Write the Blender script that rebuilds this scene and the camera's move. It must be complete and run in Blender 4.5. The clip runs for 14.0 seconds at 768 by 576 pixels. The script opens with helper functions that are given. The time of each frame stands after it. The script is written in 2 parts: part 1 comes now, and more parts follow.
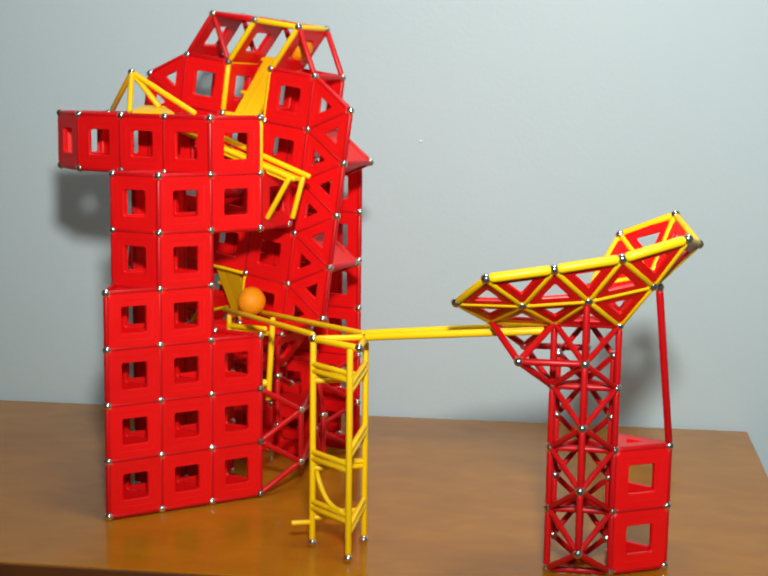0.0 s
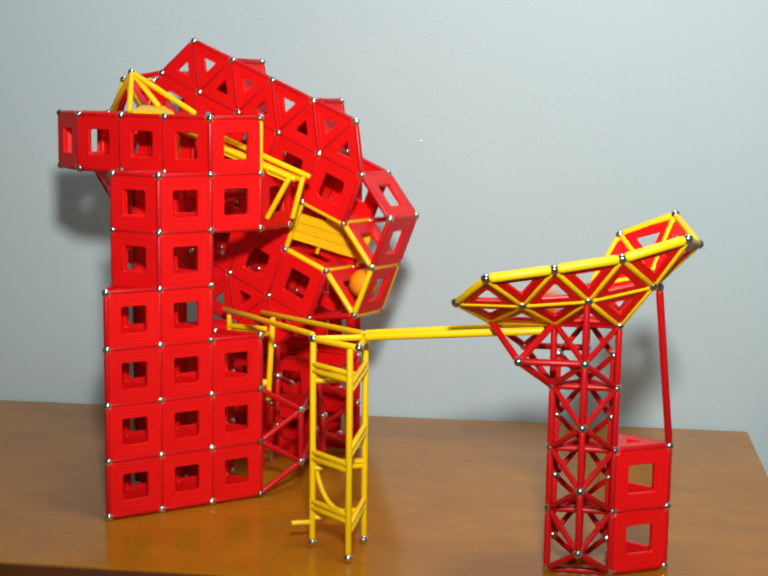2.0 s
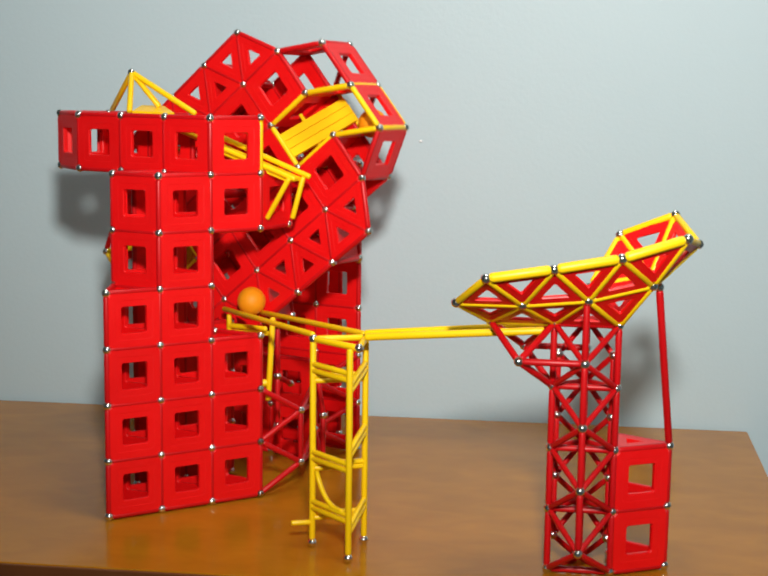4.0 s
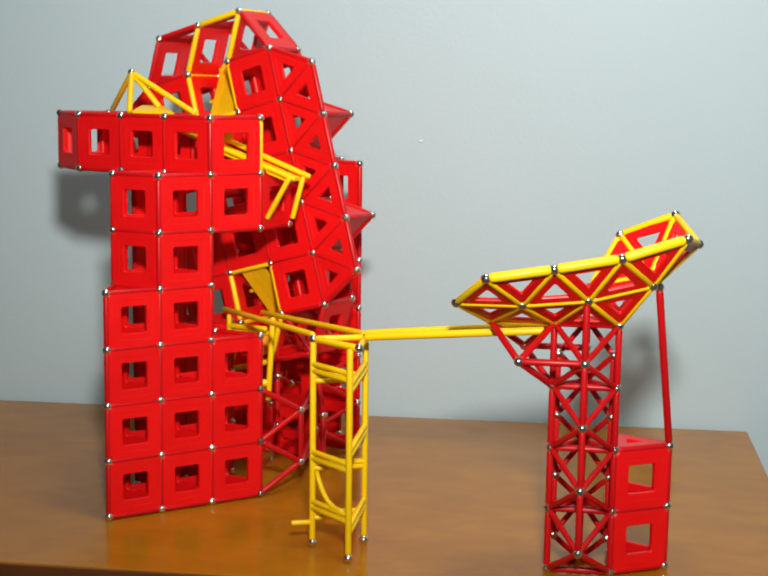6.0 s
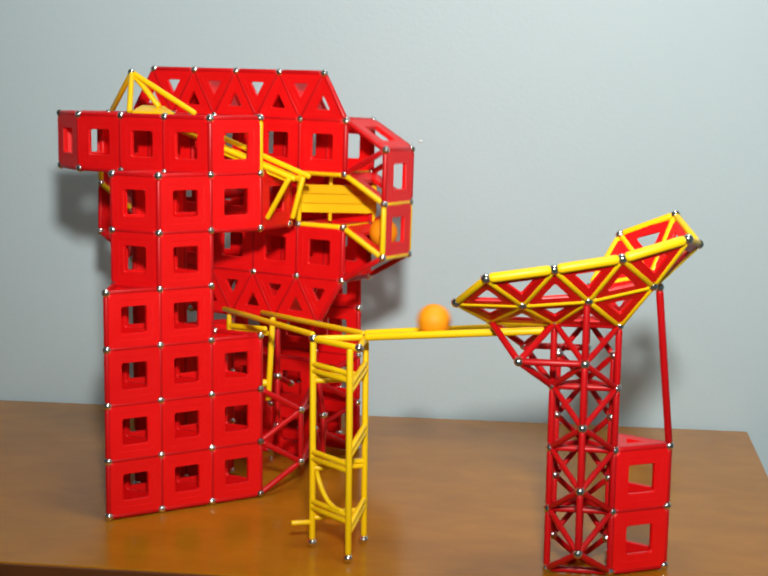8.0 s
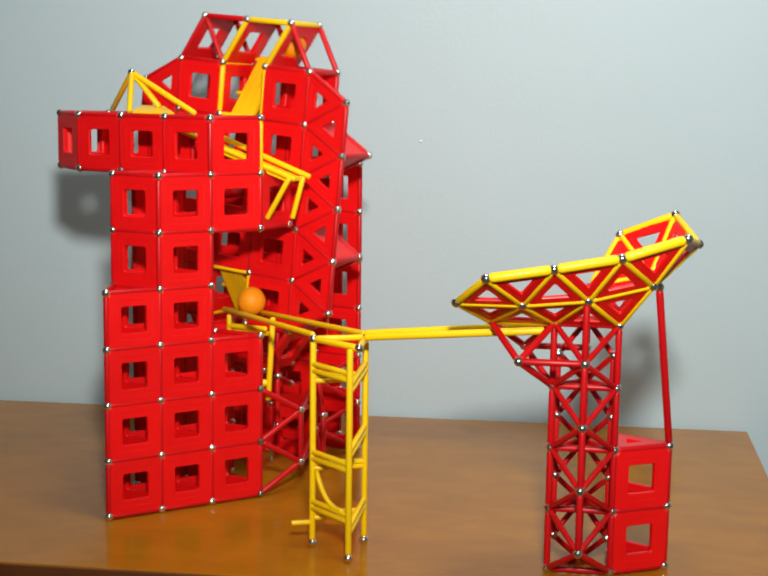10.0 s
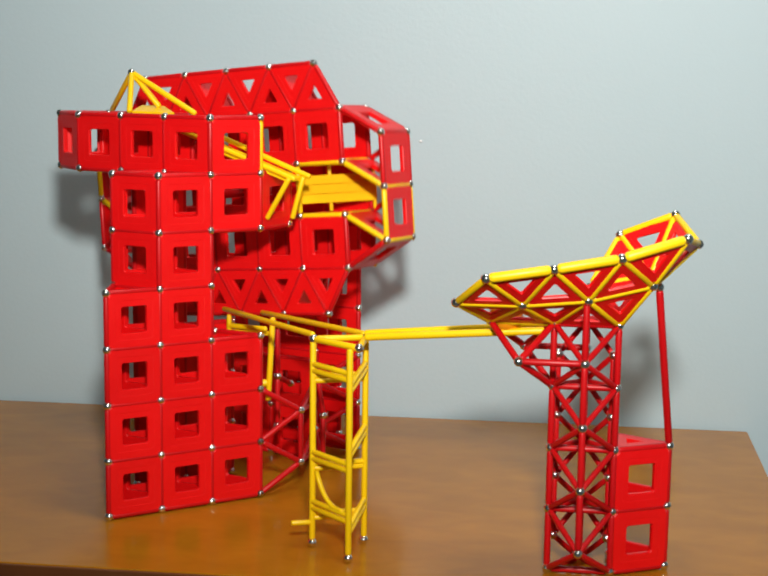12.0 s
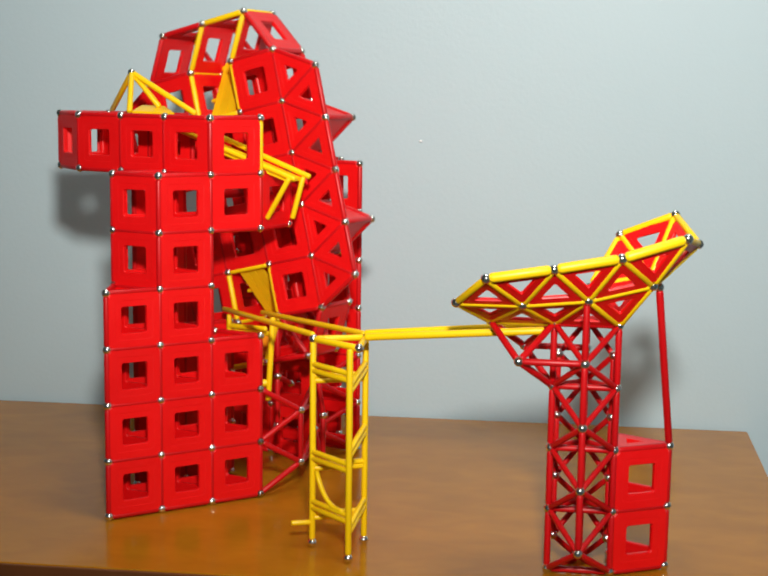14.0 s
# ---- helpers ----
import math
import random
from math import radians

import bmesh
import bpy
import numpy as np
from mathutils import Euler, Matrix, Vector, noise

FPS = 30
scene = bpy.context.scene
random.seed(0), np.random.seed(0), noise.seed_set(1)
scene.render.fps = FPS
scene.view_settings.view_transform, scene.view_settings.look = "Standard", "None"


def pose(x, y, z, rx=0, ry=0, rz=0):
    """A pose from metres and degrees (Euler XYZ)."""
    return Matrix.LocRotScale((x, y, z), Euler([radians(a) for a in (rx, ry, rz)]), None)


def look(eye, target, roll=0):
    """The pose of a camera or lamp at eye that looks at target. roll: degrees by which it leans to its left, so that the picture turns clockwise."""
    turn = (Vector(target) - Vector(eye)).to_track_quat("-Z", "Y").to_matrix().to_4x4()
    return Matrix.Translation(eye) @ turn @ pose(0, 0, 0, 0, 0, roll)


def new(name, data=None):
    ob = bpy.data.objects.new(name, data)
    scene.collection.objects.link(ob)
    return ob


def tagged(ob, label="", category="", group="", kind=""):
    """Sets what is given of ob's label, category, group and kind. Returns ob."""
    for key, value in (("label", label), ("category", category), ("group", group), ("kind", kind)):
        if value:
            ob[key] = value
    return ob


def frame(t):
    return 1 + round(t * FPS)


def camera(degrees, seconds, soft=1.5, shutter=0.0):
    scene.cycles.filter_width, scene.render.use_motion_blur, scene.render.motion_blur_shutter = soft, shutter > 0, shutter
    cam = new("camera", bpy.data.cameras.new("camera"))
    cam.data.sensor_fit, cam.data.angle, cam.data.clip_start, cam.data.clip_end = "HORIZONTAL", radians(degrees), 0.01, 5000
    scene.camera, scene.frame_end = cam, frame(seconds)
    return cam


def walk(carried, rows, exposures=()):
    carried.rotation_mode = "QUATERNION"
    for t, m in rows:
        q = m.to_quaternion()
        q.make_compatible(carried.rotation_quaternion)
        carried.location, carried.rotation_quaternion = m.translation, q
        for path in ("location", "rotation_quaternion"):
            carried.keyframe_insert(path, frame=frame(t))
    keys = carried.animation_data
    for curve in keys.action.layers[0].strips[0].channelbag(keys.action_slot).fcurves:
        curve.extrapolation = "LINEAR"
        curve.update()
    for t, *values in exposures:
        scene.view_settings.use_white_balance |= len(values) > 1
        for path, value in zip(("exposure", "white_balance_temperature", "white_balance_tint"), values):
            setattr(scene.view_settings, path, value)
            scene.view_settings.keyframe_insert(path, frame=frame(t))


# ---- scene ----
# All plans below are in units of one rod pitch P; origin: foot of the big tower's front corner.
P = 0.066
V = Vector
S3 = math.sqrt(3) / 2

# camera -------------------------------------------------------------------
EYE = V((-9.5697, -24.1051, 7.7949))
PITCH, YAW = 0.1420, -0.5646
AIM = V((-math.sin(YAW) * math.cos(PITCH), math.cos(YAW) * math.cos(PITCH), -math.sin(PITCH)))
cam = camera(28.948, 14.0, soft=2.0, shutter=0.6)
VIEW = look(EYE * P, (EYE + AIM) * P, 0.722)
walk(cam, [(0.0, VIEW), (14.0, VIEW)], exposures=[(0.0, 0.0), (14.0, 0.0)])

# light --------------------------------------------------------------------
world = bpy.data.worlds.new("room_air")
scene.world = world
world.use_nodes = True
world.node_tree.nodes["Background"].inputs["Color"].default_value = (0.72, 0.86, 1.0, 1)
world.node_tree.nodes["Background"].inputs["Strength"].default_value = 0.0


def lamp(name, kind, place, target, watts, size, colour):
    data = bpy.data.lights.new(name, kind)
    data.energy, data.color = watts, colour
    if kind == "SPOT":
        data.spot_size, data.spot_blend, data.shadow_soft_size = radians(78), 1.0, size
    else:
        data.shape, data.size = "DISK", size
    ob = new(name, data)
    ob.matrix_world = look(V(place) * P, V(target) * P)
    return ob


# a reflector lamp above the camera, and an added overhead fill that lifts shadows
lamp("reading_lamp_light", "SPOT", (-9.55, -25.65, 14.5), (10.9, 2.9, 11.6), 199, 0.062, (1.0, 0.968, 0.91))
lamp("overhead_fill_light", "AREA", (4.0, -11.0, 30.5), (4.0, -11.0, 0), 15.5, 0.6, (1.0, 0.97, 0.92))


# materials ----------------------------------------------------------------
def material(name, colour, rough=0.4, metal=0.0, second=None, scale=30.0, bump=0.0, bump_scale=200.0, coat=0.0, rough_var=0.0, per_piece=0.0):
    m = bpy.data.materials.new(name)
    m.use_nodes = True
    t = m.node_tree
    b = t.nodes["Principled BSDF"]
    b.inputs["Metallic"].default_value = metal
    b.inputs["Coat Weight"].default_value = coat
    b.inputs["Coat Roughness"].default_value = 0.12
    b.inputs["Specular IOR Level"].default_value = 0.35
    co = t.nodes.new("ShaderNodeTexCoord")
    n1 = t.nodes.new("ShaderNodeTexNoise")
    n1.inputs["Scale"].default_value = scale
    n1.inputs["Detail"].default_value = 6
    t.links.new(co.outputs["Object"], n1.inputs["Vector"])
    mix = t.nodes.new("ShaderNodeMix")
    mix.data_type = "RGBA"
    mix.inputs["A"].default_value = (*colour, 1)
    mix.inputs["B"].default_value = (*(second or colour), 1)
    t.links.new(n1.outputs["Fac"], mix.inputs["Factor"])
    out = mix.outputs["Result"]
    if per_piece:
        info = t.nodes.new("ShaderNodeObjectInfo")
        hsv = t.nodes.new("ShaderNodeHueSaturation")
        ramp = t.nodes.new("ShaderNodeMapRange")
        ramp.inputs["To Min"].default_value = 1 - per_piece
        ramp.inputs["To Max"].default_value = 1 + per_piece
        t.links.new(info.outputs["Random"], ramp.inputs["Value"])
        t.links.new(ramp.outputs["Result"], hsv.inputs["Value"])
        t.links.new(out, hsv.inputs["Color"])
        out = hsv.outputs["Color"]
    t.links.new(out, b.inputs["Base Color"])
    r = t.nodes.new("ShaderNodeMapRange")
    r.inputs["To Min"].default_value = max(0.02, rough - rough_var)
    r.inputs["To Max"].default_value = rough + rough_var
    t.links.new(n1.outputs["Fac"], r.inputs["Value"])
    t.links.new(r.outputs["Result"], b.inputs["Roughness"])
    if bump:
        n2 = t.nodes.new("ShaderNodeTexNoise")
        n2.inputs["Scale"].default_value = bump_scale
        n2.inputs["Detail"].default_value = 4
        t.links.new(co.outputs["Object"], n2.inputs["Vector"])
        bp = t.nodes.new("ShaderNodeBump")
        bp.inputs["Strength"].default_value = bump
        bp.inputs["Distance"].default_value = 0.002
        t.links.new(n2.outputs["Fac"], bp.inputs["Height"])
        t.links.new(bp.outputs["Normal"], b.inputs["Normal"])
    return m


RED = material("red_plastic", (0.74, 0.003, 0.004), 0.40, second=(0.81, 0.005, 0.006), scale=40, bump=0.05, rough_var=0.06, per_piece=0.06)
RED_ROD = material("dark_red_plastic", (0.50, 0.003, 0.005), 0.38, second=(0.57, 0.004, 0.007), scale=40, bump=0.05, rough_var=0.06, per_piece=0.08)
YELLOW = material("yellow_plastic", (0.88, 0.55, 0.003), 0.36, second=(0.92, 0.60, 0.004), scale=40, bump=0.05, rough_var=0.06, per_piece=0.05)
MATT_YELLOW = material("matt_yellow_strip", (0.84, 0.48, 0.003), 0.8, second=(0.88, 0.52, 0.004), scale=40, bump=0.08, per_piece=0.06)
MATT_YELLOW.node_tree.nodes["Principled BSDF"].inputs["Specular IOR Level"].default_value = 0.15
ORANGE = material("orange_celluloid", (0.93, 0.33, 0.004), 0.55, second=(0.89, 0.30, 0.004), scale=60, bump=0.05)
STEEL = material("polished_steel", (0.85, 0.84, 0.81), 0.17, metal=1.0, second=(0.75, 0.75, 0.72), scale=90)
WALL = material("pale_wall_paint", (0.420, 0.536, 0.574), 0.50, second=(0.478, 0.584, 0.618), scale=2.2, bump=0.12, bump_scale=160)
CEIL = material("white_ceiling_paint", (0.75, 0.76, 0.76), 0.8, second=(0.7, 0.71, 0.71), scale=3)
FLOOR = material("grey_floor_tile", (0.3, 0.3, 0.29), 0.5, second=(0.24, 0.23, 0.22), scale=6)


def wood_material():
    m = material("varnished_table_wood", (0.465, 0.184, 0.009), 0.15, second=(0.345, 0.132, 0.006), scale=9, coat=0.0, rough_var=0.04)
    t = m.node_tree
    b = t.nodes["Principled BSDF"]
    b.inputs["Specular IOR Level"].default_value = 0.15
    old = b.inputs["Base Color"].links[0].from_socket
    co = t.nodes.new("ShaderNodeTexCoord")
    mp = t.nodes.new("ShaderNodeMapping")
    mp.inputs["Scale"].default_value = (6.5, 11.0, 11.0)
    t.links.new(co.outputs["Object"], mp.inputs["Vector"])
    grain = t.nodes.new("ShaderNodeTexNoise")
    grain.inputs["Scale"].default_value = 2.2
    grain.inputs["Detail"].default_value = 8
    grain.inputs["Distortion"].default_value = 0.6
    t.links.new(mp.outputs["Vector"], grain.inputs["Vector"])
    ramp = t.nodes.new("ShaderNodeValToRGB")
    ramp.color_ramp.elements[0].position, ramp.color_ramp.elements[1].position = 0.35, 0.7
    ramp.color_ramp.elements[0].color = (0.89, 0.88, 0.87, 1)
    ramp.color_ramp.elements[1].color = (1.05, 1.05, 1.05, 1)
    t.links.new(grain.outputs["Fac"], ramp.inputs["Fac"])
    mul = t.nodes.new("ShaderNodeMix")
    mul.data_type, mul.blend_type = "RGBA", "MULTIPLY"
    mul.inputs["Factor"].default_value = 1.0
    t.links.new(old, mul.inputs["A"])
    t.links.new(ramp.outputs["Color"], mul.inputs["B"])
    t.links.new(mul.outputs["Result"], b.inputs["Base Color"])
    return m


WOOD = wood_material()
EDGE = material("dark_edge_wood", (0.17, 0.052, 0.012), 0.45, second=(0.11, 0.034, 0.009), scale=14, bump=0.1, bump_scale=90)


# mesh helpers -------------------------------------------------------------
def mesh(name, verts, faces, mat, smooth=False):
    me = bpy.data.meshes.new(name)
    me.from_pydata([tuple(v) for v in verts], [], faces)
    me.materials.append(mat)
    me.polygons.foreach_set("use_smooth", [smooth] * len(me.polygons))
    me.update()
    return me


def from_bm(name, bm, mat, smooth=False):
    me = bpy.data.meshes.new(name)
    bm.to_mesh(me)
    bm.free()
    me.materials.append(mat)
    me.polygons.foreach_set("use_smooth", [smooth] * len(me.polygons))
    return me


def box(name, lo, hi, mat, bevel=0.0):
    bm = bmesh.new()
    bmesh.ops.create_cube(bm, size=1)
    for v in bm.verts:
        v.co = V([lo[i] + (v.co[i] + 0.5) * (hi[i] - lo[i]) for i in range(3)])
    if bevel:
        bmesh.ops.bevel(bm, geom=bm.edges[:], offset=bevel, segments=2, affect="EDGES", profile=0.6)
    return from_bm(name, bm, mat)


ROD_R, BALL_R, PLATE_T = 0.054, 0.077, 0.046


def rod_mesh(length, mat, r=ROD_R):
    """A rod along Z, with a rounded shoulder at both ends; length in metres between its ends."""
    h, rr = length / 2, r * P
    prof = [(-h, rr * 0.55), (-h + rr * 0.25, rr * 0.9), (-h + rr * 0.6, rr), (h - rr * 0.6, rr), (h - rr * 0.25, rr * 0.9), (h, rr * 0.55)]
    k = 10
    verts = [(q * math.cos(2 * math.pi * i / k), q * math.sin(2 * math.pi * i / k), z) for z, q in prof for i in range(k)]
    faces = [(a * k + i, a * k + (i + 1) % k, (a + 1) * k + (i + 1) % k, (a + 1) * k + i) for a in range(len(prof) - 1) for i in range(k)]
    faces += [tuple(reversed(range(k))), tuple(range((len(prof) - 1) * k, len(prof) * k))]
    return mesh("rod", verts, faces, mat, True)


def plate_mesh(sides, outer, inner, mat, thick=PLATE_T, turn=0.0):
    """A plate with chamfered rims round a hole of the same number of sides; a raised lip runs round the hole."""
    def ring(rad, z, cut):
        out = []
        for i in range(sides):
            a = turn + 2 * math.pi * i / sides
            for s in (-1, 1):
                b = a + s * cut
                out.append((rad * math.cos(b) * P, rad * math.sin(b) * P, z * P))
        return out
    t = thick
    d = outer * 0.03
    mid = (outer * 0.45 + inner * 0.55)
    prof = [(outer, -t + 0.02, 0.1), (outer, t - 0.02, 0.1), (outer - d, t, 0.1), (mid + 0.012, t, 0.06), (mid, t - 0.0025, 0.06), (inner + 0.015, t - 0.0025, 0.06),
            (inner, t - 0.02, 0.06), (inner, -t + 0.02, 0.06), (inner + 0.015, -t + 0.0025, 0.06), (mid, -t + 0.0025, 0.06), (mid + 0.012, -t, 0.06), (outer - d, -t, 0.1)]
    k = 2 * sides
    verts = [v for q in prof for v in ring(*q)]
    m = len(prof)
    faces = [(a * k + i, a * k + (i + 1) % k, ((a + 1) % m) * k + (i + 1) % k, ((a + 1) % m) * k + i) for a in range(m) for i in range(k)]
    return mesh("plate", verts, faces, mat)


def ball_mesh(r, mat, seg=14, rings=9):
    bm = bmesh.new()
    bmesh.ops.create_uvsphere(bm, u_segments=seg, v_segments=rings, radius=r)
    return from_bm("ball", bm, mat, True)


UNIT_ROD = {c: rod_mesh((1 - 2 * BALL_R * 0.75) * P, m) for c, m in (("red", RED_ROD), ("yellow", YELLOW))}
SQUARE = {c: plate_mesh(4, 0.645, 0.315, m, turn=math.pi / 4) for c, m in (("red", RED), ("yellow", YELLOW))}
TRIANGLE = {c: plate_mesh(3, 0.52, 0.165, m, turn=math.pi / 2) for c, m in (("red", RED), ("yellow", YELLOW))}
THIN_TRIANGLE = plate_mesh(3, 0.47, 0.225, RED, thick=0.032, turn=math.pi / 2)
NODE = ball_mesh(BALL_R * P, STEEL)
PAINT = {"red": RED, "yellow": YELLOW, "matt_yellow": MATT_YELLOW}
RODS = {"red": RED_ROD, "yellow": YELLOW}


class Kit:
    """One thing made of magnetic rods, plates and steel balls: an Empty that parents them all."""

    def __init__(self, name, label, category, at=None):
        self.root = tagged(new(name), label, category)
        self.root.empty_display_size = 0.02
        if at:
            self.root.matrix_world = at
        self.nodes, self.edges = set(), set()

    def put(self, name, me, m):
        ob = new(name, me)
        ob.parent = self.root
        ob.matrix_local = m
        return ob

    def node(self, p):
        key = tuple(round(c, 2) for c in p)
        if key not in self.nodes:
            self.nodes.add(key)
            self.put("steel_ball", NODE, Matrix.Translation(V(p) * P))

    def rod(self, a, b, colour="red", balls=True, r=ROD_R, name="rod"):
        a, b = V(a), V(b)
        key = frozenset((tuple(round(c, 2) for c in a), tuple(round(c, 2) for c in b)))
        if key in self.edges:
            return
        self.edges.add(key)
        d = b - a
        if abs(d.length - 1) < 0.04 and r == ROD_R:
            me = UNIT_ROD[colour]
        else:
            me = rod_mesh((d.length - (0.1 if balls else 0.0)) * P, RODS[colour], r)
        self.put(name, me, Matrix.Translation((a + b) / 2 * P) @ d.to_track_quat("Z", "Y").to_matrix().to_4x4())
        if balls:
            self.node(a)
            self.node(b)

    def tube(self, name, pts, colour, r):
        """One bent rod along a line of points."""
        k = 8
        verts, faces = [], []
        for i, p in enumerate(pts):
            d = (pts[min(i + 1, len(pts) - 1)] - pts[max(i - 1, 0)]).normalized()
            x = d.orthogonal() if i == 0 else x - d * x.dot(d)
            x.normalize()
            y = d.cross(x)
            verts += [(p + (x * math.cos(2 * math.pi * j / k) + y * math.sin(2 * math.pi * j / k)) * r) * P for j in range(k)]
        for i in range(len(pts) - 1):
            faces += [(i * k + j, i * k + (j + 1) % k, (i + 1) * k + (j + 1) % k, (i + 1) * k + j) for j in range(k)]
        faces += [tuple(reversed(range(k))), tuple(range((len(pts) - 1) * k, len(pts) * k))]
        self.put(name, mesh(name, verts, faces, RODS[colour], True), Matrix())

    def plate(self, pts, colour="red", edge="red", rods=True, thin=False):
        pts = [V(p) for p in pts]
        c = sum(pts, V()) / len(pts)
        if len(pts) == 4:
            x = (pts[1] - pts[0]).normalized()
            z = x.cross(pts[3] - pts[0]).normalized()
            y = z.cross(x)
            me, name = SQUARE[colour], "square_plate"
        else:
            y = (pts[2] - c).normalized()
            z = (pts[1] - pts[0]).cross(pts[2] - pts[0]).normalized()
            x = y.cross(z)
            me, name = THIN_TRIANGLE if thin else TRIANGLE[colour], "triangle_plate"
        self.put(name, me, Matrix.Translation(c * P) @ Matrix((x, y, z)).transposed().to_4x4())
        if rods:
            for i, p in enumerate(pts):
                self.rod(p, pts[(i + 1) % len(pts)], edge)

    def wall(self, a, b, z0, z1, colour="red"):
        """Upright square plates between the plan points a and b, one rod apart, from storey z0 up to z1."""
        for z in range(z0, z1):
            self.plate([(*a, z), (*b, z), (*b, z + 1), (*a, z + 1)], colour)

    def sheet(self, name, corners, colour, thick=0.05, under=None):
        """A solid slab through four corners."""
        q = [V(c) * P for c in corners]
        n = (q[1] - q[0]).cross(q[3] - q[0]).normalized() * thick * P / 2
        verts = [p + n for p in q] + [p - n for p in q]
        faces = [(0, 1, 2, 3), (7, 6, 5, 4)] + [(i, i + 4, (i + 1) % 4 + 4, (i + 1) % 4) for i in range(4)]
        ob = self.put(name, mesh(name, verts, faces, PAINT[colour]), Matrix())
        if under:
            ob.parent = under
        return ob


# the room -----------------------------------------------------------------
WALL_TURN = -39.8
ROOM = pose(0, 0, 0, 0, 0, WALL_TURN)          # x along the back wall, y towards it
LOW = -0.075                                   # the table's top, under the steel balls


def in_room(p):
    return ROOM @ (V(p) * P)


def structure(name, me, label, m=None):
    ob = tagged(new(name, me), label, kind="structure")
    ob.matrix_world = m or ROOM
    return ob


BACK = 9.0 * P                                # the table's far edge
FLOOR_Z = LOW * P - 0.76
RX0, RX1, RY0, RY1, CZ = -2.9, 2.5, -4.2, BACK + 0.0132, 2.05
structure("wall_north", box("wall_north", (RX0 - 0.1, RY1, FLOOR_Z), (RX1 + 0.1, RY1 + 0.1, CZ), WALL), "pale blue-grey painted plaster wall behind the table")
# The other walls and the ceiling are unseen, added to bounce lamp light.
structure("wall_south", box("wall_south", (RX0 - 0.1, RY0 - 0.1, FLOOR_Z), (RX1 + 0.1, RY0, CZ), WALL), "plain pale wall, unseen, bounces lamp light")
structure("wall_west", box("wall_west", (RX0 - 0.1, RY0, FLOOR_Z), (RX0, RY1, CZ), WALL), "plain pale wall, unseen, bounces lamp light")
structure("wall_east", box("wall_east", (RX1, RY0, FLOOR_Z), (RX1 + 0.1, RY1, CZ), WALL), "plain pale wall, unseen, bounces lamp light")
structure("floor", box("floor", (RX0 - 0.1, RY0 - 0.1, FLOOR_Z - 0.1), (RX1 + 0.1, RY1 + 0.1, FLOOR_Z), FLOOR), "grey tiled floor under the table")
structure("ceiling", box("ceiling", (RX0 - 0.1, RY0 - 0.1, CZ), (RX1 + 0.1, RY1 + 0.1, CZ + 0.1), CEIL), "plain white ceiling, unseen, bounces lamp light")


def table():
    root = tagged(new("table"), "glossy brown varnished wooden table with a dark edging strip", "table")
    root.matrix_world = ROOM
    x0, x1, y0, y1 = -11.5 * P, 12.0 * P, -2.44 * P, BACK
    def add(name, lo, hi, bevel, mat=WOOD):
        ob = new(name, box(name, lo, hi, mat, bevel))
        ob.parent = root
        return ob
    add("tabletop", (x0, y0, LOW * P - 0.028), (x1, y1, LOW * P), 0.0012)
    tagged(add("edge_band", (x0, y0 - 0.004, LOW * P - 0.030), (x1, y0 - 0.0002, LOW * P - 0.0012), 0.0012, EDGE), "dark brown edging strip")
    for x in (x0 + 0.06, x1 - 0.11):
        for y in (y0 + 0.05, y1 - 0.10):
            add("leg", (x, y, FLOOR_Z), (x + 0.05, y + 0.05, LOW * P - 0.028), 0.004)
    add("apron", (x0 + 0.05, y0 + 0.04, LOW * P - 0.11), (x1 - 0.05, y0 + 0.06, LOW * P - 0.028), 0.003)


table()



# A white speck on the wall, modelled as a small flattened ball.
def wall_speck():
    bm = bmesh.new()
    bmesh.ops.create_uvsphere(bm, u_segments=12, v_segments=8, radius=0.0024)
    for v in bm.verts:
        v.co.y *= 0.5
    ob = tagged(new("wall_speck", from_bm("wall_speck", bm, CEIL, True)), "tiny white speck on the pale wall", "nail")
    ob.matrix_world = pose(9.307 * P, 4.213 * P, 6.321 * P, 0, 0, WALL_TURN)


wall_speck()

# the wheel's lattice: n along the axle (away from the front), u across, about the hub
N2, U2 = V((S3, 0.5, 0)), V((0.5, -S3, 0))
HUB = V((3.508, 2.058, 0))


def nu(n, u, z):
    return HUB + N2 * n + U2 * u + V((0, 0, z))


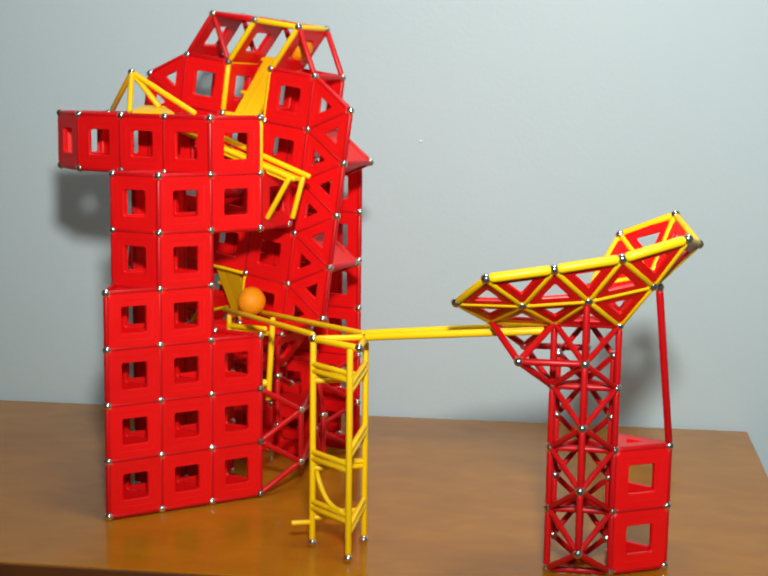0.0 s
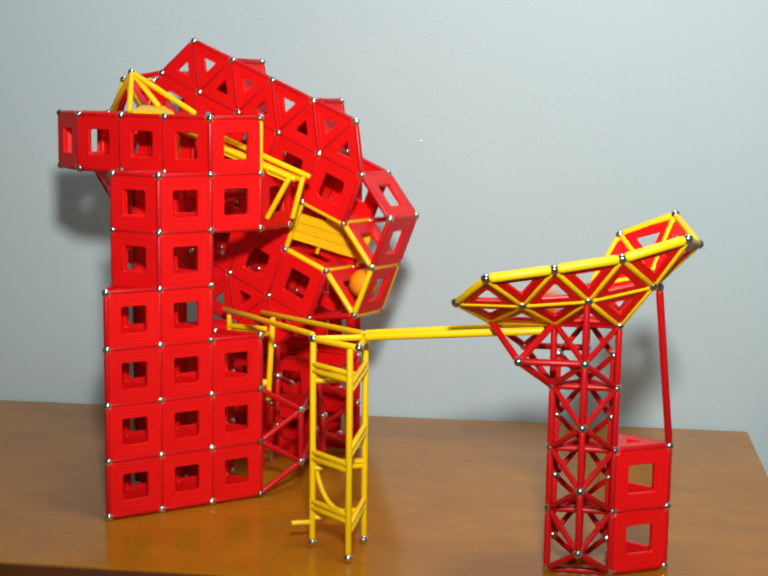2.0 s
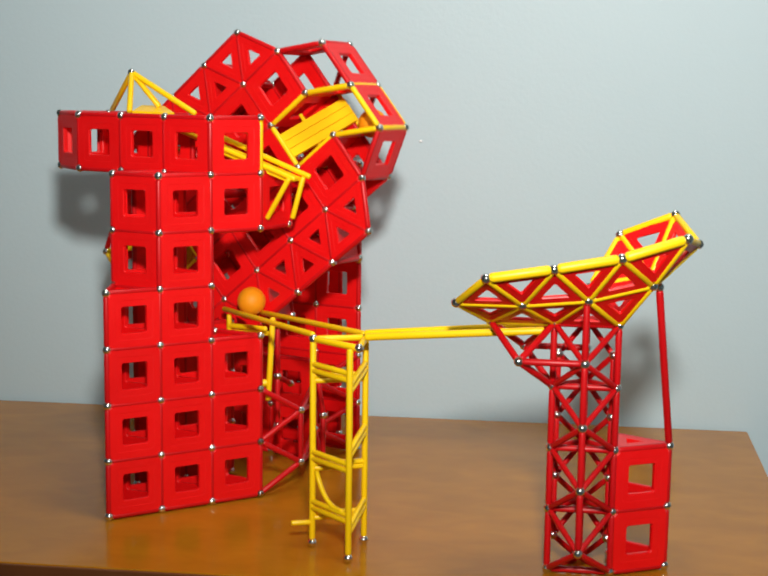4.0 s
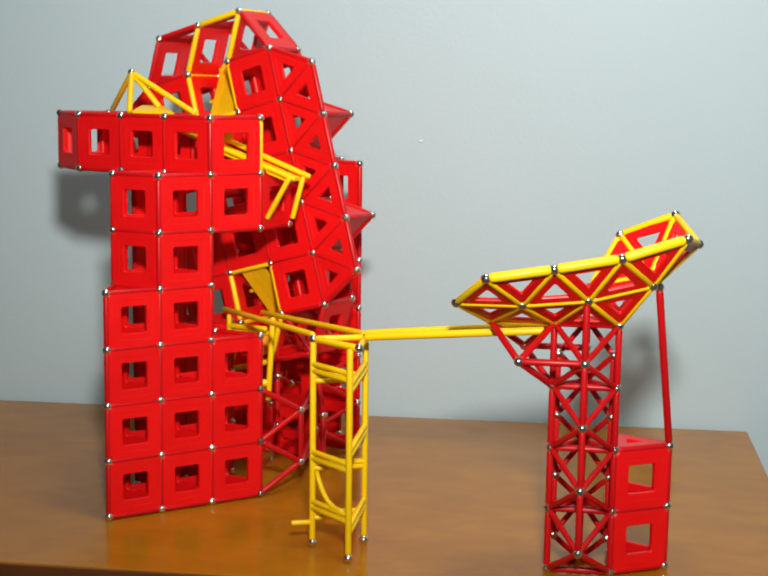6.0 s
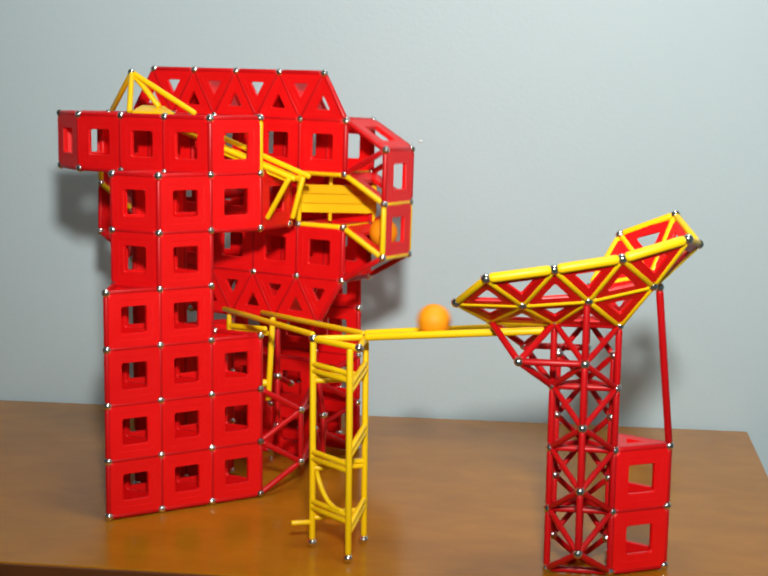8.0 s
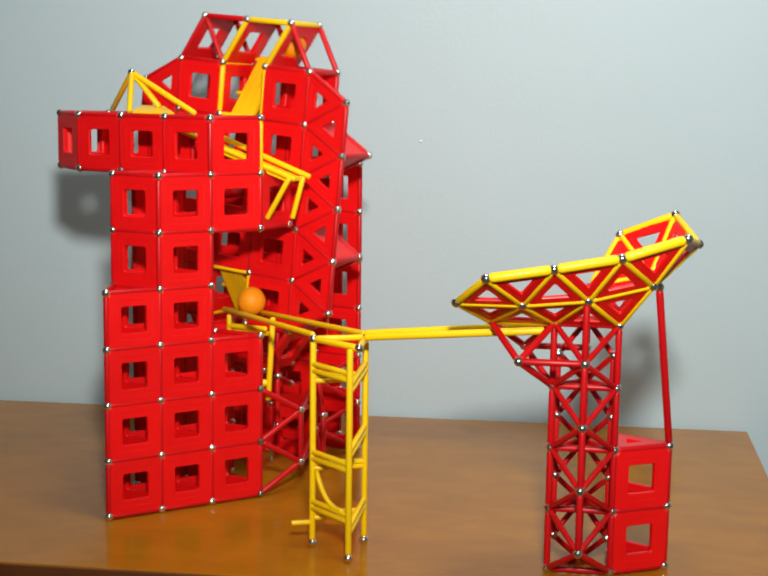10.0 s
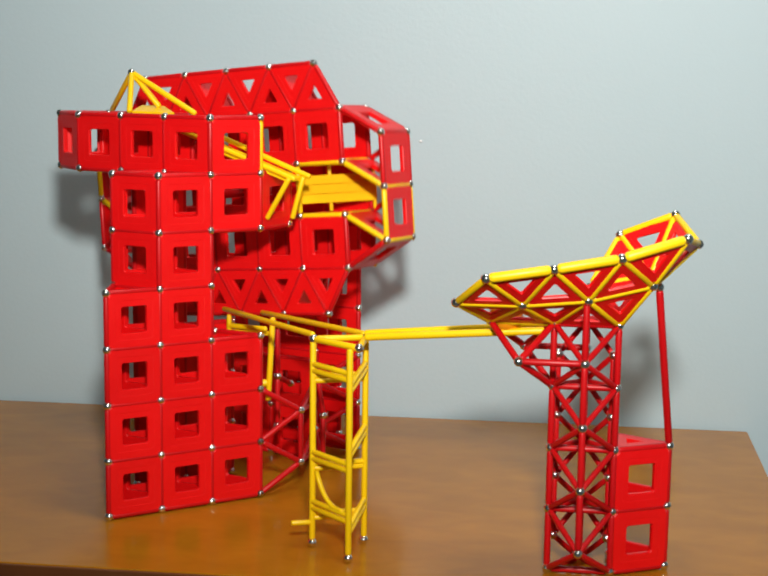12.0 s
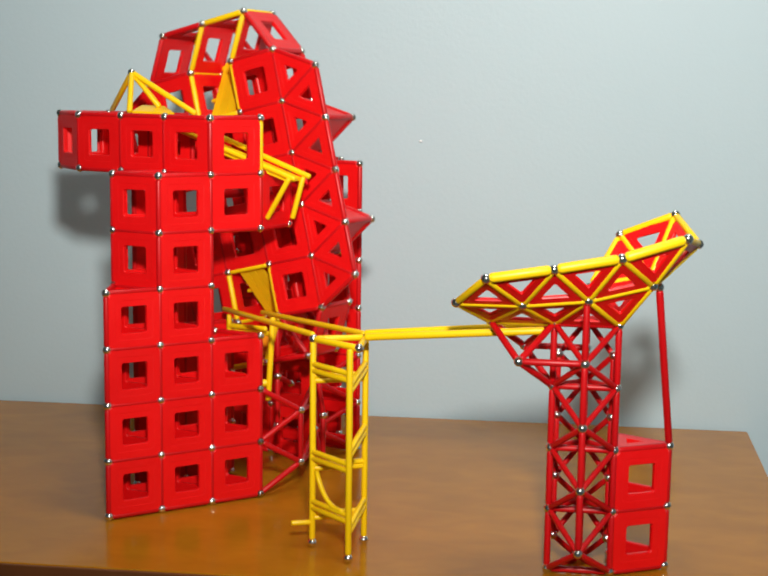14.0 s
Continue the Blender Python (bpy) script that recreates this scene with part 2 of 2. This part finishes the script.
# big tower ----------------------------------------------------------------
def big_tower():
    k = Kit("toy_tower", "tall red tower of square magnetic plates and steel balls", "toy tower")
    A, B, C_, D = (0, 0), (1, 0), (2, 0), (3, 0)
    back0 = (0.5, S3)
    k.rod((3, 0, 6), (3, 0, 7), "yellow")
    k.wall(A, B, 0, 4)
    k.wall(B, C_, 0, 6)
    k.wall(C_, D, 0, 3)
    k.wall(C_, D, 5, 7)
    k.wall(back0, B, 4, 6)
    k.wall(A, back0, 0, 4)
    # upper arm, running back from the front wall
    arm = [(2 - 0.481 * i, 0.872 * i) for i in range(4)]
    tip = (arm[3][0], arm[3][1] + 1)
    for a, b in zip(arm[1:], arm[:-1]):
        k.wall(a, b, 6, 7)
    k.wall(tip, arm[3], 6, 7)
    # flank beside the open bay
    k.wall(D, (3 + S3, 0.5), 5, 6)
    # inner walls
    inner = [(0.5, S3), (1.5, S3), (2.5, S3)]
    k.wall(inner[0], inner[1], 0, 6)
    k.wall(inner[1], inner[2], 0, 3)
    k.wall(inner[1], inner[2], 5, 6)
    k.wall(inner[2], D, 0, 3)
    k.wall(C_, inner[1], 0, 6)
    k.wall(B, inner[0], 0, 4)
    rear = [(1.27, 2 * S3), (2.27, 2 * S3), (3.27, 2 * S3)]
    k.wall(rear[0], rear[1], 0, 6)
    k.wall(rear[1], rear[2], 0, 3)
    # far side and ends of the arm
    far = [V((*p, 0)) + N2 - U2 * 0.1 for p in arm]
    for i in (1, 2):
        k.wall(far[i + 1].xy, far[i].xy, 6, 7)
    k.wall(arm[3], far[3].xy, 6, 7)
    k.wall(tip, far[3].xy, 6, 7)
    # floors of the upper bays
    for z in (4, 5):
        k.plate([(1, 0, z), (1.5, S3, z), (0.5, S3, z)])
        k.plate([(1, 0, z), (2, 0, z), (1.5, S3, z)])
        if z == 5:
            k.plate([(2, 0, z), (2.5, S3, z), (1.5, S3, z)])
            k.plate([(2, 0, z), (3, 0, z), (2.5, S3, z)])
    return k


# rear frame that carries the axle ------------------------------------------
def rear_tower():
    k = Kit("rear_tower", "red rear frame of magnetic plates and rods behind the wheel", "toy tower")
    for i in range(3):
        a, b = nu(2.42, -1.53 + i, 0), nu(2.42, -0.53 + i, 0)
        k.wall(a.xy, b.xy, 0, 6)
    for i in range(2):
        a, b = nu(3.42, -1.53 + i, 0), nu(3.42, -0.53 + i, 0)
        k.wall(a.xy, b.xy, 0, 6)
    for i in range(2):
        a, b = nu(1.42, -1.03 + i, 0), nu(1.42, -0.03 + i, 0)
        k.wall(a.xy, b.xy, 0, 2)
    # octahedral lattice at the foot, in front of the wall
    front = [V((3, 0, z)) for z in range(4)]
    half = [V((3.866, 0.0, z + 0.5)) for z in range(2)]
    for z in range(3):
        for h in half:
            if abs(h.z - z) < 0.6:
                k.rod(front[z], h)
    k.rod(half[0], half[1])
    for z in range(2):
        a, knee, hid = V((3.866, 0.0, z + 0.5)), nu(0.55, 1.72, z + 0.12), nu(1.42, 1.02, z + 0.58)
        k.rod(a, nu(1.42, 0.97, z + 0.1))
        k.rod(a, hid)
        k.rod(knee, hid)
        for q in (nu(2.42, 1.47, z), nu(2.42, 1.47, z + 1), nu(2.42, 0.47, z), nu(2.42, 0.47, z + 1)):
            k.rod(hid, q)
        k.rod(nu(1.42, 0.97, z + 0.1), nu(2.42, 0.47, z))
    k.rod(nu(0.55, 1.72, 0.12), nu(0.55, 1.72, 1.12))
    k.rod(nu(0.0, 1.0, 1.93), nu(0.0, 1.0, 2.93))
    k.rod(nu(0.0, 1.0, 1.93), nu(0.0, 1.0, 0.93))
    k.rod(nu(0.0, 1.0, 1.93), nu(0.9, 0.75, 1.6))
    k.rod(nu(0.55, 1.72, 1.12), nu(0.55, 1.55, 2.1))
    return k


# the wheel ----------------------------------------------------------------
def wheel():
    k = Kit("paddle_wheel", "large red plate wheel with two yellow ball pockets", "toy wheel")
    g = lambda i, j, b=0: V((i - 1.5, b, j - 2.5))
    side = lambda s, q, b=0: V((s * (1.5 + S3), b, q - 2))
    def flip(p):
        return V((-p.x, p.y, -p.z))
    for half, closed in ((lambda p: p, True), (flip, False)):
        G = lambda i, j, b=0: half(g(i, j, b))
        T = lambda q, b=0: half(V((q - 1, b, 2.5 + S3)))
        # pocket rods
        for b in (0, 1):
            back = "red" if b else "yellow"
            k.rod(G(1, 4, b), G(1, 5, b), back)
            k.rod(G(2, 4, b), G(2, 5, b), back)
            k.rod(G(1, 5, b), T(1, b), back)
            k.rod(G(2, 5, b), T(2, b), back)
            k.rod(T(1, b), T(2, b), "yellow")
        Y = V((0, 1, 0))
        for q in (G(1, 5), G(2, 5), T(1), T(2)):
            k.rod(q, q + Y, "yellow")
        k.rod(G(1, 4), G(2, 4), "yellow")
        k.rod(G(1, 5, 1), G(2, 5, 1))
        k.plate([G(2, 5), T(2), T(2, 1), G(2, 5, 1)], rods=False)
        k.plate([G(2, 4), G(2, 5), G(2, 5, 1), G(2, 4, 1)], rods=False)
        k.plate([G(1, 4), G(1, 5), G(1, 5, 1), G(1, 4, 1)], rods=False)
        k.plate([G(1, 4, 1), G(2, 4, 1), G(2, 5, 1), G(1, 5, 1)], rods=False)
        k.plate([G(1, 5), T(1), T(1, 1), G(1, 5, 1)], rods=False)
        # sloping floor of the pocket: three strips on a backing, with two cross rods under it
        a, b_ = G(1, 4, 0.05), G(2, 4, 0.05)
        along = G(1, 5, 0.92).lerp(T(1, 0.92), 0.18) - a
        along.x = 0
        across = b_ - a
        deep = V((0, 0.045, 0))
        c0, c1 = a + across * 0.25, a + across * 0.77
        base = k.sheet("pocket_floor", [c0 + deep, c1 + deep, c1 + along + deep, c0 + along + deep], "matt_yellow", 0.03)
        for s in range(3):
            p0, p1 = a + across * (0.24 + 0.18 * s), a + across * (0.24 + 0.18 * s + 0.168)
            k.sheet("floor_strip", [p0, p1, p1 + along, p0 + along], "matt_yellow", 0.05, base)
        for f, y in ((0.37, 0.08), (0.95, 0.10)):
            m = along * f + V((0, y, 0))
            k.rod(a + m + across * 0.06, b_ + m - across * 0.06, "yellow", False, 0.04, "cross_rod")
        # cap
        for b in (0, 1):
            for i in range(3):
                k.rod(G(i, 5, b), T(i, b))
                if b or (i != 1 and not (closed and i == 0)):
                    k.rod(G(i + 1, 5, b), T(i, b))
            k.rod(T(0, b), T(1, b))
        k.plate([G(0, 5), T(0), T(0) + Y, G(0, 5) + Y])
        k.plate([T(0), T(1), T(1) + Y, T(0) + Y])
        k.plate([T(1), T(2), T(2) + Y, T(1) + Y])
        if closed:
            k.plate([T(2), G(3, 5), G(3, 5) + Y, T(2) + Y])
    # faces
    for b in (0, 1):
        for i in range(3):
            for j in range(5):
                if i == 1 and j in (0, 4):
                    continue
                k.plate([g(i, j, b), g(i + 1, j, b), g(i + 1, j + 1, b), g(i, j + 1, b)])
        for s, i in ((-1, 0), (1, 3)):
            for q in range(5):
                if b == 0 or q in (1, 3):
                    k.plate([g(i, q, b), g(i, q + 1, b), side(s, q, b)])
                if b == 0 and q < 4:
                    k.plate([side(s, q, b), side(s, q + 1, b), g(i, q + 1, b)])
    for s, i in ((-1, 0), (1, 3)):
        for q in (1, 3):
            k.rod(side(s, q), side(s, q, 1))
            for j in (q, q + 1):
                k.sheet("fin", [side(s, q, 0.06), side(s, q, 0.94), g(i, j, 0.94), g(i, j, 0.06)], "red", 0.03)
        for j in range(6):
            k.rod(g(i, j), g(i, j, 1))
    k.rod(V((0, -0.45, 0)), V((0, 1.4, 0)), balls=False, r=0.09, name="axle")
    return k


# yellow trestle and rails ---------------------------------------------------
FEET = [V((2.38, -3.08, 0)), V((2.48, -4.09, 0)), V((3.22, -3.37, 0))]


CORNER = V((2.60, -4.17, 0))


def trestle():
    k = Kit("trestle", "slender three-legged yellow trestle of rods under the rails", "toy trestle")
    for f in FEET:
        k.node(f)
        k.rod(f + V((0, 0, 0.06)), f + V((0, 0, 3.46)), "yellow", False, 0.054, "leg")
    for f in (FEET[0], CORNER, FEET[2]):
        k.node(f + V((0, 0, 3.48)))
    for z in (0.42, 1.27, 2.76):
        lift = 0.42 if z == 1.27 else 0.0
        for i, ups in ((0, ((0.30, 0.30), (0.19, 0.19))), (2, ((0.02, 0.02), (0.10, 0.10))), (1, ((0.10 + lift, 0.30 + lift), (lift, 0.18 + lift)))):
            for u0, u1 in ups:
                k.rod(FEET[i] + V((0, 0, z + u0)), FEET[(i + 1) % 3] + V((0, 0, z + u1)), "yellow", False, 0.048, "crossbar")
    # curved gusset on the lowest crossbar
    arc = [FEET[0].lerp(FEET[1], 0.11 + 0.75 * i / 11) + V((0, 0, 0.745 + 0.52 * (1 - i / 11) ** 3.2)) for i in range(12)]
    k.tube("gusset", arc, "yellow", 0.042)
    top = [FEET[0], CORNER, FEET[2]]
    for i in range(3):
        k.rod(top[i] + V((0, 0, 3.48)), top[(i + 1) % 3] + V((0, 0, 3.48)), "yellow")
    k.rod(FEET[0] + V((0, 0, 0.36)), FEET[0] + V((-0.34, 0.12, 0.36)), "yellow", False, 0.045)
    return k


def rails():
    k = Kit("rail_track", "pair of long yellow rails sloping down to the wheel", "toy track")
    k.rod((2.86, -3.92, 3.60), (4.85, -6.05, 3.87), "yellow", False, 0.062, "rail")
    k.rod((3.16, -3.43, 3.56), (5.2, -5.65, 3.87), "yellow", False, 0.062, "rail")
    k.rod((2.38, -3.08, 3.55), (3.1, 1.7, 3.26), "yellow", False, 0.05, "rail")
    k.rod((3.2, -3.37, 3.54), (3.72, 1.3, 3.20), "yellow", False, 0.05, "rail")
    # bracket and post at the low end
    k.rod((3.06, 1.4, 3.2), (3.06, 1.4, 2.86), "yellow", False, 0.05, "bracket")
    k.rod((3.06, 1.4, 2.86), (3.6, 0.6, 2.9), "yellow", False, 0.05, "bracket")
    k.rod((3.34, 0.14, 3.3), (3.27, 0.19, 1.72), "yellow", False, 0.055, "post")
    k.rod((3.27, 0.19, 2.05), (3.1, 0.3, 2.05), "yellow", False, 0.07, "clip")
    k.rod((3.06, 1.4, 2.98), (3.4, 0.5, 3.02), "yellow", False, 0.05, "bracket")
    return k


# receiving tower with its trough --------------------------------------------
E1, F1 = V((0.755, -0.656, 0)), V((-0.656, -0.755, 0))
FOOT = V((4.995, -6.09, 0))
LEAN = V((-0.013, -0.022, 1.0))


def rt(along, out, z):
    return FOOT + E1 * along + F1 * out + LEAN * z


TR = 0.054


def catch_tower():
    k = Kit("lattice_tower", "red lattice tower carrying a yellow-edged trough", "toy tower")
    Lc = lambda z: rt(0, 0, z)
    Rc = lambda z: rt(1, 0, z)
    H = math.sqrt(0.5)
    Fc = lambda z: rt(0.5, H, z + 0.5)
    Bc = lambda z: rt(0.5, -0.80, z - 0.06)
    side = lambda x, z: rt(x, -0.34, z + 0.46)
    for z in range(5):
        k.rod(Lc(z), Rc(z))
        k.rod(Fc(z), Lc(z), r=0.047)
        k.rod(Fc(z), Rc(z), r=0.047)
        k.rod(Bc(z), Lc(z), r=0.047)
        k.rod(Bc(z), Rc(z), r=0.047)
        if z < 4:
            k.rod(Fc(z), Lc(z + 1), r=0.047)
            k.rod(Fc(z), Rc(z + 1), r=0.047)
            for c in (Fc, Lc, Rc, Bc):
                k.rod(c(z), c(z + 1))
            for x in (0.07, 0.93):
                k.rod(side(x, z), Bc(z), r=0.047)
                k.rod(side(x, z), Bc(z + 1), r=0.047)
                if z < 3:
                    k.rod(side(x, z), side(x, z + 1), r=0.047)
    # outrigger under the mouth of the trough
    for s in (1, -1):
        e = rt(-0.5, s * H, 3.5)
        for q in (rt(0.5, s * H, 3.5), Lc(3), Lc(4), rt(-1, 0, 4)):
            k.rod(e, q)
    # boxes of square plates at the foot
    d1 = V((0.98, -0.19, 0))
    d2 = V((0.655, 0.755, 0))
    for z in range(2):
        q, q1 = Rc(z), Rc(z + 1)
        k.plate([q, q + d1, q1 + d1, q1])
        k.plate([q + d1, q + d2, q1 + d2, q1 + d1])
        k.plate([q + d2, q, q1, q1 + d2])
    k.plate([Rc(2), Rc(2) + d1, Rc(2) + d2])
    # brace
    m3 = rt(1.58, 0.1, 4.64)
    k.rod(Rc(2) + d1, m3, "red", True, 0.06, "brace")
    # the trough: three lines of balls on the near flank; the far one is open where the ball drops in
    for s in (1, -1):
        bot = [rt(-1, 0, 4), rt(0, 0, 4), rt(1, 0, 4)]
        mid = [rt(-1.46, 0.85 * s, 4.40), rt(-0.46, 0.83 * s, 4.40), rt(0.52, 0.76 * s, 4.49), rt(1.47, 0.57 * s, 4.72)]
        if s > 0:
            top_ = [rt(-0.96, 1.56, 4.88), rt(0.02, 1.44, 5.03), rt(0.99, 1.28, 5.20), rt(1.93, 1.04, 5.49)]
        else:
            top_ = [None, None, rt(0.97, -1.25, 5.29), rt(1.82, -1.0, 5.66)]
        for row in (bot, mid if s > 0 else mid[2:]):
            for a, b in zip(row, row[1:]):
                k.rod(a, b, "yellow", True, TR)
        for i in range(4):
            if top_[i]:
                k.rod(mid[i], top_[i], "yellow", True, TR)
                if i < 3:
                    k.rod(top_[i], top_[i + 1], "yellow", True, 0.076 if s > 0 else 0.06)
                    k.rod(top_[i], mid[i + 1], "yellow", True, TR)
                    k.plate([mid[i], mid[i + 1], top_[i]], rods=False, thin=True)
                    k.plate([top_[i], top_[i + 1], mid[i + 1]], rods=False, thin=True)
            if i < 3 and (s > 0 or i == 2):
                k.rod(bot[i], mid[i], "yellow", True, TR)
                k.rod(bot[i], mid[i + 1], "yellow", True, TR)
                k.plate([mid[i], mid[i + 1], bot[i]], rods=False, thin=True)
            if i < 2 and (s > 0 or i == 1):
                k.rod(bot[i], mid[i + 1], "yellow", True, TR)
                k.plate([bot[i], bot[i + 1], mid[i + 1]], rods=False, thin=True)
    end = rt(2.14, 0.1, 5.32)
    near, far, t1, t2 = rt(1.47, 0.57, 4.72), rt(1.47, -0.57, 4.72), rt(1.93, 1.04, 5.49), rt(1.82, -1.0, 5.66)
    for a, b in ((near, far), (t1, end), (end, t2), (near, end), (far, end)):
        k.rod(a, b, "yellow", True, TR)
    for tri in ((near, far, end), (near, t1, end), (far, t2, end)):
        k.plate(tri, rods=False, thin=True)
    return k


# yellow chute out of the tower, and the guide on its arm ----------------------
def exit_chute():
    k = Kit("exit_chute", "yellow ball chute leaving the top of the tower", "toy chute")
    k.rod(nu(-1.35, -0.3, 6.72), nu(-1.35, 2.2, 5.91), "yellow", False, 0.05, "rail")
    k.rod(nu(-0.85, -0.3, 6.80), nu(-0.85, 2.22, 5.93), "yellow", False, 0.05, "rail")
    k.sheet("chute_floor", [nu(-1.33, 0.2, 6.47), nu(-0.87, 0.2, 6.49), nu(-0.87, 2.05, 5.89), nu(-1.33, 2.05, 5.87)], "yellow", 0.05)
    k.rod(nu(-1.4, 2.1, 5.93), nu(-1.4, 1.63, 5.17), "yellow", False, 0.05, "prop")
    k.rod(nu(-0.9, 2.1, 5.93), nu(-0.95, 1.90, 5.15), "yellow", False, 0.05, "prop")
    return k


def guide():
    k = Kit("guide_frame", "small yellow pyramid guide on top of the arm", "toy guide")
    tip = nu(-1.5, -1.32, 7.79)
    k.node(tip)
    for q in (nu(-0.6, -2.5, 7.04), nu(-2.2, -0.85, 7.07), nu(-1.4, -0.75, 7.15), nu(-1.4, 0.07, 7.04)):
        k.rod(tip, q, "yellow", False)
    k.sheet("guide_plate", [nu(-1.85, -1.05, 7.05), nu(-1.6, -0.28, 7.03), nu(-1.25, -0.75, 7.14), nu(-1.35, -1.2, 7.15)], "yellow", 0.06)
    return k


big_tower()
rear_tower()
WHEEL_TURN, WHEEL_TILT = -61.76, -0.93
WHEEL = wheel()
trestle()
rails()
catch_tower()
exit_chute()
guide()

BALL = ball_mesh(0.0181, ORANGE, 32, 20)
balls = [tagged(new("ping_pong_ball", BALL), "small matt orange plastic ball", "ball", "orange balls") for _ in range(2)]


# what moves ---------------------------------------------------------------
TURNS = ((0, -97.7), (0.5, -79.8), (1, -61.5), (1.5, -41.2), (2, -21.6), (2.5, -4.9), (3, 9.8), (3.5, 24.4), (4, 39.4), (4.5, 54.8), (5, 70.8), (5.5, 87.4), (6, 105.3), (6.5, 124.3),
         (7, 142.4), (7.5, 161.2), (8, 179.3), (8.5, 199.2), (9, 220.2), (9.5, 242.3), (10, 265.3), (10.5, 289.4), (11, 314.1), (11.5, 339.2), (12, 365.0), (12.5, 390.2), (13, 415.7), (13.5, 440.4), (14, 463.6))
HUB3 = V((3.508, 2.058, 5.474))


def turn_at(t):
    for (a, x), (b, y) in zip(TURNS, TURNS[1:]):
        if t <= b:
            return x + (y - x) * (t - a) / (b - a)


def wheel_pose(t):
    return Matrix.Translation(HUB3 * P) @ pose(0, 0, 0, 0, 0, WHEEL_TURN) @ pose(0, 0, 0, WHEEL_TILT) @ pose(0, 0, 0, 0, 90 - turn_at(t))


def in_pocket(t, second, at):
    """A place in a pocket of the wheel at t seconds, in rods."""
    x, y, z = at
    return wheel_pose(t) @ (V((-x, y, -z) if second else (x, y, z)) * P) / P


GRAV = 9.81 / P


def flight(t):
    """The ball's fall from the chute, its bounce on the table and its rise into the trough; t from the moment it leaves."""
    x, y, z, down = 3.727 + 3.138 * t, -0.755 - 8.174 * t, 5.991, 3.451
    hit = (-down + math.sqrt(down * down + 2 * GRAV * (z - 0.23))) / GRAV
    if t < hit:
        return V((x, y, z - down * t - GRAV * t * t / 2))
    s = t - hit
    return V((x, y, 0.23 + 37.2 * s - GRAV * s * s / 2))


RUN = ((-0.46, nu(-0.1, -0.2, 7.68)), (-0.36, nu(-0.75, -0.03, 7.04)), (-0.30, nu(-1.1, 0.2, 6.9)), (-0.16, nu(-1.1, 1.25, 6.55)), (-0.06, nu(-1.15, 2.05, 6.28)))
AFTER = ((0.57, rt(0.1, -0.45, 4.75)), (0.70, rt(1.0, 0.15, 4.66)), (0.9, rt(1.25, 0, 4.72)), (1.1, rt(0.2, 0, 4.40)))
ROLL = ((0, V((4.25, -5.02, 4.05))), (0.1, V((4.0, -4.75, 4.01))), (0.2, V((3.68, -4.41, 3.97))), (0.3, V((3.37, -4.07, 3.92))), (0.4, V((3.09, -3.77, 3.88))), (0.5, V((2.8, -3.2, 3.84))), (0.6, V((2.82, -3.01, 3.83))), (0.7, V((2.87, -2.67, 3.8))), (0.9, V((2.96, -1.94, 3.75))), (1.1, V((3.07, -1.07, 3.69))), (1.3, V((3.16, -0.39, 3.65))), (1.4, V((3.22, 0.09, 3.62))), (1.6, V((3.31, 0.82, 3.57))))


def ride(rows, t0, t1, second):
    """Waiting at the foot of the rails, then in the pocket from the foot of the wheel to its top."""
    t = t0
    while t < t1 - 0.01:
        a = (turn_at(t) + (180 if second else 0) + 90 + 60) % 360 - 60
        wait = nu(-0.35, 0.62, 3.43).lerp(nu(0.2, 0.29, 3.32), min(max((a - 2) / 6, 0), 1))
        f = min(max((a - 8.5) / 5, 0), 1)
        rows.append((t, wait.lerp(in_pocket(t, second, (0.6, 0.72, 2.97)), f)))
        t += 0.1


def lap(rows, leave, roll, early=0.0, aside=0.0, slow=0.0):
    """Out of the wheel's top, through the chute, by the table into the trough, and back along the rails from the time roll."""
    rows += [(leave + t - (early if t < -0.28 else 0), p) for t, p in RUN]
    rows += [(leave + 0.04 * i, flight(0.04 * i) + V((0.845, -0.535, 0)) * (aside - slow * max(0.04 * i - 0.25, 0))) for i in range(14)]
    rows += [(leave + t, p) for t, p in AFTER]
    rows += [(roll + t, p - V((0, 0, 0.10))) for t, p in ROLL]
    rows.append((roll + 1.85, nu(-0.35, 0.62, 3.43)))


def motions():
    walk(WHEEL.root, [(t, wheel_pose(t)) for t, _ in TURNS])
    first, other = [], []
    ride(first, 0.0, 0.4, True)
    lap(first, 0.86, 2.085)
    ride(first, 5.3, 10.2, True)
    lap(first, 10.68, 12.2, aside=0.13)
    rows_end = [r for r in first if r[0] < 13.75]
    first[:] = rows_end
    ride(first, 13.8, 14.05, True)
    ride(other, 0.0, 5.7, False)
    lap(other, 6.45, 7.82, 0.2, slow=2.0)
    ride(other, 10.0, 10.7, False)
    other += [(10.8, nu(0.75, 0.4, 2.0)), (10.9, nu(0.75, 0.5, 1.65)), (11.0, nu(0.75, 1.05, 1.55)), (11.1, nu(0.75, 0.92, 1.65)), (11.2, nu(0.75, 0.6, 1.66)), (11.3, nu(0.75, 0.2, 1.6)),
              (11.6, nu(0.5, -0.6, 1.2)), (12.0, nu(0.5, -1.2, 0.23)), (14.0, nu(0.5, -1.2, 0.23))]
    for ob, rows in zip(balls, (first, other)):
        rows.sort(key=lambda r: r[0])
        if rows[-1][0] < 14:
            rows.append((14.0, rows[-1][1]))
        walk(ob, [(t, Matrix.Translation(V(p) * P)) for t, p in rows])


motions()
